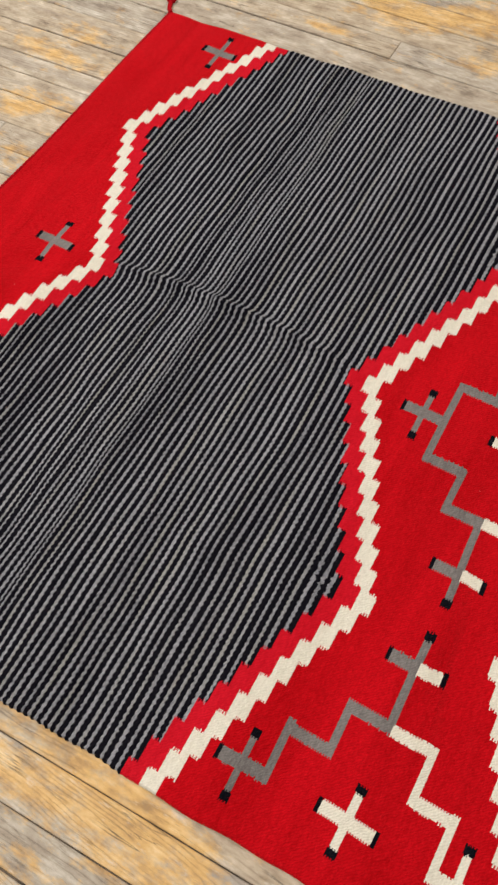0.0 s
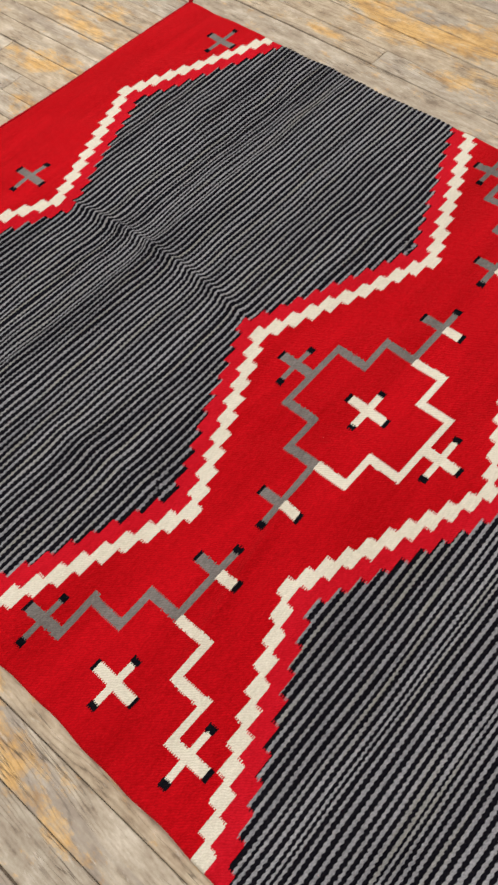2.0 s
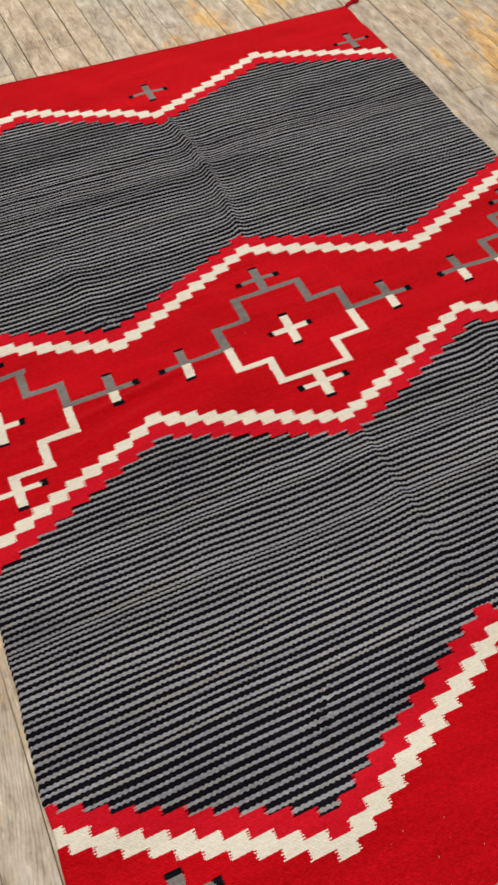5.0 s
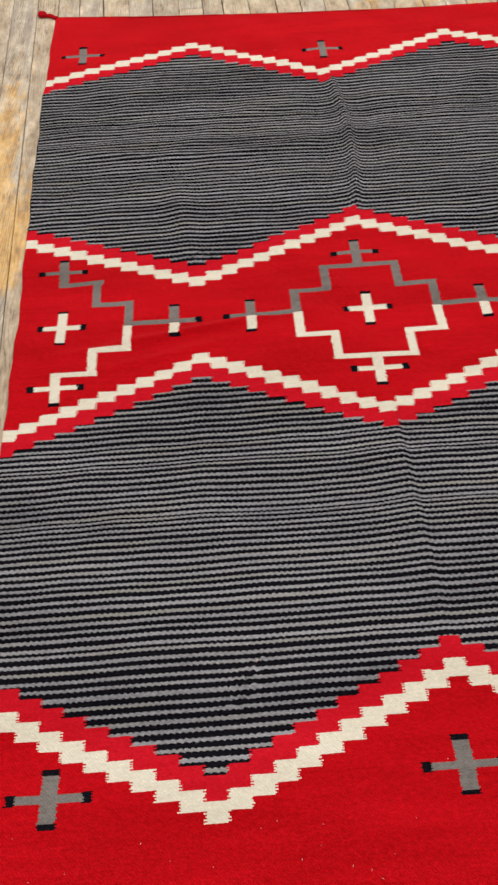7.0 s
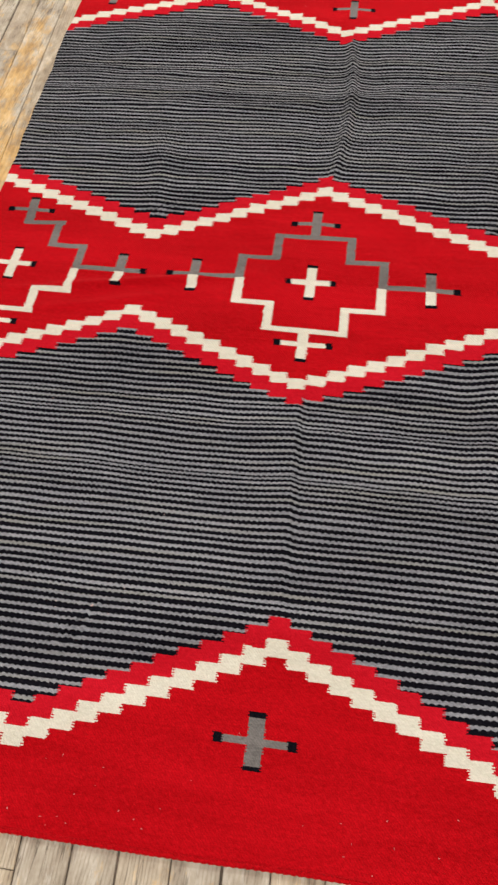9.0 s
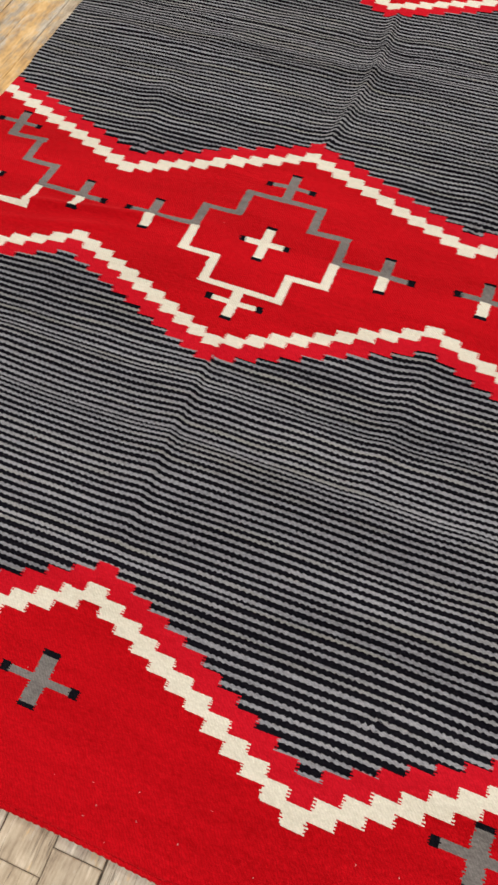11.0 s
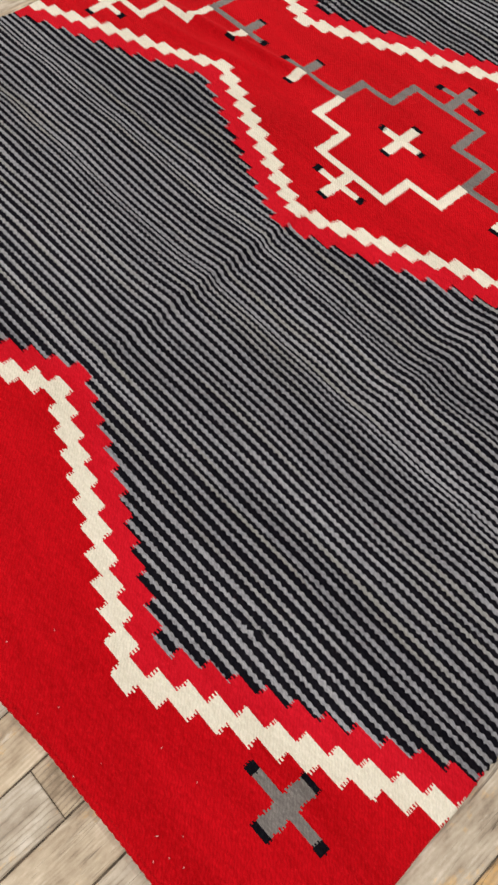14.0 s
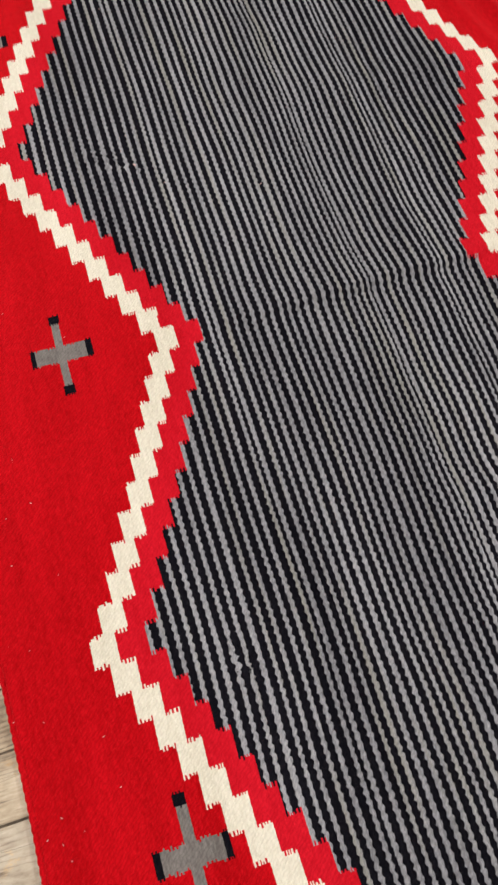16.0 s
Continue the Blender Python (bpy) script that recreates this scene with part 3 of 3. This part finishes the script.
for n in range(14):
    a, b, p, q = rnd.uniform(18, 55), rnd.uniform(18, 55), rnd.uniform(0, 6.28), rnd.uniform(0, 6.28)
    Z += 0.00045 * np.sin(a * U + 3 * np.sin(5 * V) + p) * np.sin(b * V + 2 * np.sin(6 * U) + q)
# thin out to the floor at the border
for d in (U - RUG_W, RUG_E - U, V - RUG_S, RUG_N - V):
    f = np.clip(d / 0.005, 0, 1)
    Z = np.minimum(Z, -THICK + 0.0004 + (Z + THICK) * np.sqrt(1 - (1 - f) ** 2))
Z = np.maximum(Z, -THICK + 0.0004)
# the outline is not quite square
north = np.interp(U, [-0.69, -0.38, -0.04, 0.2, 0.71], [0.068, 0.037, 0.013, 0.002, -0.006])
south = np.interp(U, [-0.69, -0.2, 0.1, 0.25, 0.37, 0.5, 0.71], [-0.001, -0.001, 0.003, 0.001, 0.013, 0.016, 0.020])
Vd = Vd + north * np.clip((V - 1.0) / 0.104, 0, 1) + south * np.clip((-0.89 - V) / 0.094, 0, 1)
east = np.interp(V, [-0.99, -0.7, -0.3, 0.3, 0.55, 0.8, 1.10], [-0.004, -0.004, -0.003, 0.0, 0.002, 0.005, 0.010])
west = np.interp(V, [-0.99, -0.6, -0.2, 0.0, 0.3, 0.8, 1.10], [0.0, 0.0, 0.003, 0.002, -0.006, -0.015, -0.012])
wob = 0.0016 * np.sin(V * 23) + 0.001 * np.sin(V * 61)
Ud = U + (east + wob) * np.clip((U - 0.5) / 0.206, 0, 1) + (west + wob) * np.clip((-0.5 - U) / 0.19, 0, 1)
knob = np.append(np.where(rk == 1, 0.0026, np.where(rk == 0, -0.0006, 0.0)), 0.0)[:, None] * lift[:, None]
side_e = np.append(loose[:, -1], False)[:, None]
side_w = np.append(loose[:, 0], False)[:, None]
Ud = Ud + 0.8 * knob * side_e * np.clip((U - RUG_E + 0.006) / 0.006, 0, 1) - 0.6 * knob * side_w * np.clip((RUG_W + 0.006 - U) / 0.006, 0, 1)
P = np.stack([Ud * K, Vd * K, Z], -1).reshape(-1, 3)

rug = tagged(new("rug"), "red woven wool rug with grey and black stripes on wooden floor", "rug")
corner = (np.arange(NV - 1)[:, None] * NU + np.arange(NU - 1)[None, :])


def weave(code_, parent):
    name, mat = names[code_]
    r, c = np.nonzero(area == code_)
    if len(r) == 0:
        return None
    q = corner[r, c]
    quads = np.stack([q, q + 1, q + NU + 1, q + NU], 1)
    used, inv = np.unique(quads, return_inverse=True)
    me = bpy.data.meshes.new(name)
    inv = inv.reshape(-1).astype(np.int32)
    me.vertices.add(len(used))
    me.vertices.foreach_set("co", P[used].astype(np.float32).ravel())
    me.loops.add(len(inv))
    me.loops.foreach_set("vertex_index", inv)
    me.polygons.add(len(q))
    me.polygons.foreach_set("loop_start", np.arange(0, len(inv), 4, dtype=np.int32))
    me.polygons.foreach_set("use_smooth", np.ones(len(q), bool))
    me.update(calc_edges=True)
    me.materials.append(mat)
    ob = new(name, me)
    ob.parent = parent
    return ob


LABELS = {10: "light grey woven stripes", 11: "black woven stripes", 12: "light grey woven stripes", 13: "black woven stripes", RED_M: "red band between the striped fields", RED_S: "red band along the rug's end",
          RED_N: "red band along the rug's end"}
woven = {}
for c in sorted(names):
    ob = weave(c, woven.get(owner.get(c), rug))
    woven[c] = ob
    if ob is not None:
        if c in LABELS:
            tagged(ob, LABELS[c])
        elif names[c][0] == "toothed_border":
            tagged(ob, "brighter red toothed border")
        elif names[c][0] == "stepped_zigzag":
            tagged(ob, "cream stepped zigzag line")
        elif names[c][0] == "cross_motif":
            tagged(ob, "grey cross with black tips" if names[c][1] is ASH else "cream cross with black tips")


def cord(name, pts, radius, mat, parent, label, twist=0.012):
    """A two-ply twisted cord along pts."""
    verts, faces = [], []
    pts = [Vector(p) for p in pts]
    dense = []
    for a, b in zip(pts, pts[1:]):
        n = max(1, int((b - a).length / 0.0022))
        dense += [a.lerp(b, i / n) for i in range(n)]
    dense.append(pts[-1])
    run = 0.0
    for i, p in enumerate(dense):
        d = (dense[min(i + 1, len(dense) - 1)] - dense[max(i - 1, 0)]).normalized()
        s = d.cross(Vector((0, 0, 1))).normalized()
        n = s.cross(d)
        if i:
            run += (p - dense[i - 1]).length
        for j in range(8):
            a = 2 * math.pi * j / 8
            r = radius * (0.80 + 0.28 * abs(math.cos(a * 0.5 + run / twist * 2)))
            verts.append(p + s * (r * math.cos(a)) + n * (r * math.sin(a)))
    for i in range(len(dense) - 1):
        for j in range(8):
            faces.append((i * 8 + j, i * 8 + (j + 1) % 8, i * 8 + 8 + (j + 1) % 8, i * 8 + 8 + j))
    faces += [tuple(range(8)), tuple(range(len(verts) - 8, len(verts)))[::-1]]
    return mesh_object(name, [tuple(v) for v in verts], faces, mat, parent, label, True)


G = P.reshape(NV, NU, 3)
RAD = 0.0044
for row, sgn in ((0, -1), (NV - 1, 1)):
    cord("edge_cord", [(x, y + sgn * 0.001, FLOOR + RAD + 0.0006) for x, y, z in G[row, ::8]], RAD, MAROON if sgn > 0 else RED, rug, "twisted red edging cord", 0.007)


def tassel(col, row, dx, dy):
    x, y, z = G[row, col]
    pts = [(x + dx * s, y + dy * s + 0.006 * math.sin(s * 60), FLOOR + 0.0065) for s in (0, 0.012, 0.024, 0.036, 0.048)]
    knot = cord("corner_tassel", pts, 0.0062, MAROON, rug, "knotted red corner tassel", 0.02)
    bm = bmesh.new()
    bmesh.ops.create_icosphere(bm, subdivisions=3, radius=0.014)
    for v in bm.verts:
        n = noise.noise(v.co * 180)
        v.co *= 1 + 0.25 * n
        v.co.z *= 0.62
        v.co += Vector((pts[-1][0] + dx * 0.008, pts[-1][1] + dy * 0.008, FLOOR + 0.0085))
    me = bpy.data.meshes.new("knot")
    bm.to_mesh(me)
    bm.free()
    me.materials.append(MAROON)
    me.polygons.foreach_set("use_smooth", np.ones(len(me.polygons), bool))
    ob = new("knot", me)
    ob.parent = knot


tassel(2, NV - 1, -0.9, 0.45)
tassel(NU - 3, NV - 1, 0.9, 0.45)

# ---- lint on the rug ----
bm = bmesh.new()
lint = random.Random(3)
for q in range(70):
    if q < 52:
        u, v = lint.uniform(-0.66, 0.69), -0.975 + abs(lint.gauss(0, 0.045))
    else:
        u, v = lint.uniform(-0.66, 0.69), lint.uniform(-0.9, 1.05)
    if q > 61:
        u, v = -0.268 + lint.gauss(0, 0.035), -0.676 + lint.gauss(0, 0.025)
    a, ln = lint.uniform(0, 3.14), lint.uniform(0.0006, 0.0017)
    if q == 62:    # one larger white tuft
        u, v, ln = -0.265, -0.676, 0.0030
    z = float(Z[np.searchsorted(ve, v) - 1, np.searchsorted(ue, u) - 1]) + 0.0013
    ring = []
    for s in (-1, -0.2, 0.5, 1):
        cx = K * u + math.cos(a + 0.3 * s) * ln * s
        cy = K * v + math.sin(a + 0.3 * s) * ln * s
        w = (0.0016 if q == 62 else 0.0005) * (1.1 - abs(s)) + 0.0002
        ring.append([bm.verts.new((cx + w * math.cos(b), cy + w * math.sin(b) * 0.6, z + w * math.sin(b))) for b in (0, 2.1, 4.2)])
    for r0, r1 in zip(ring, ring[1:]):
        for j in range(3):
            bm.faces.new((r0[j], r0[(j + 1) % 3], r1[(j + 1) % 3], r1[j]))
me = bpy.data.meshes.new("lint")
bm.to_mesh(me)
bm.free()
LINT = wool("lint_fibre", (0.85, 0.62, 0.58), (0.75, 0.45, 0.42), sheen=0.0)
me.materials.append(LINT)
tagged(new("lint", me), "tiny pale fibres of lint scattered over the red wool", "lint", kind="stuff")
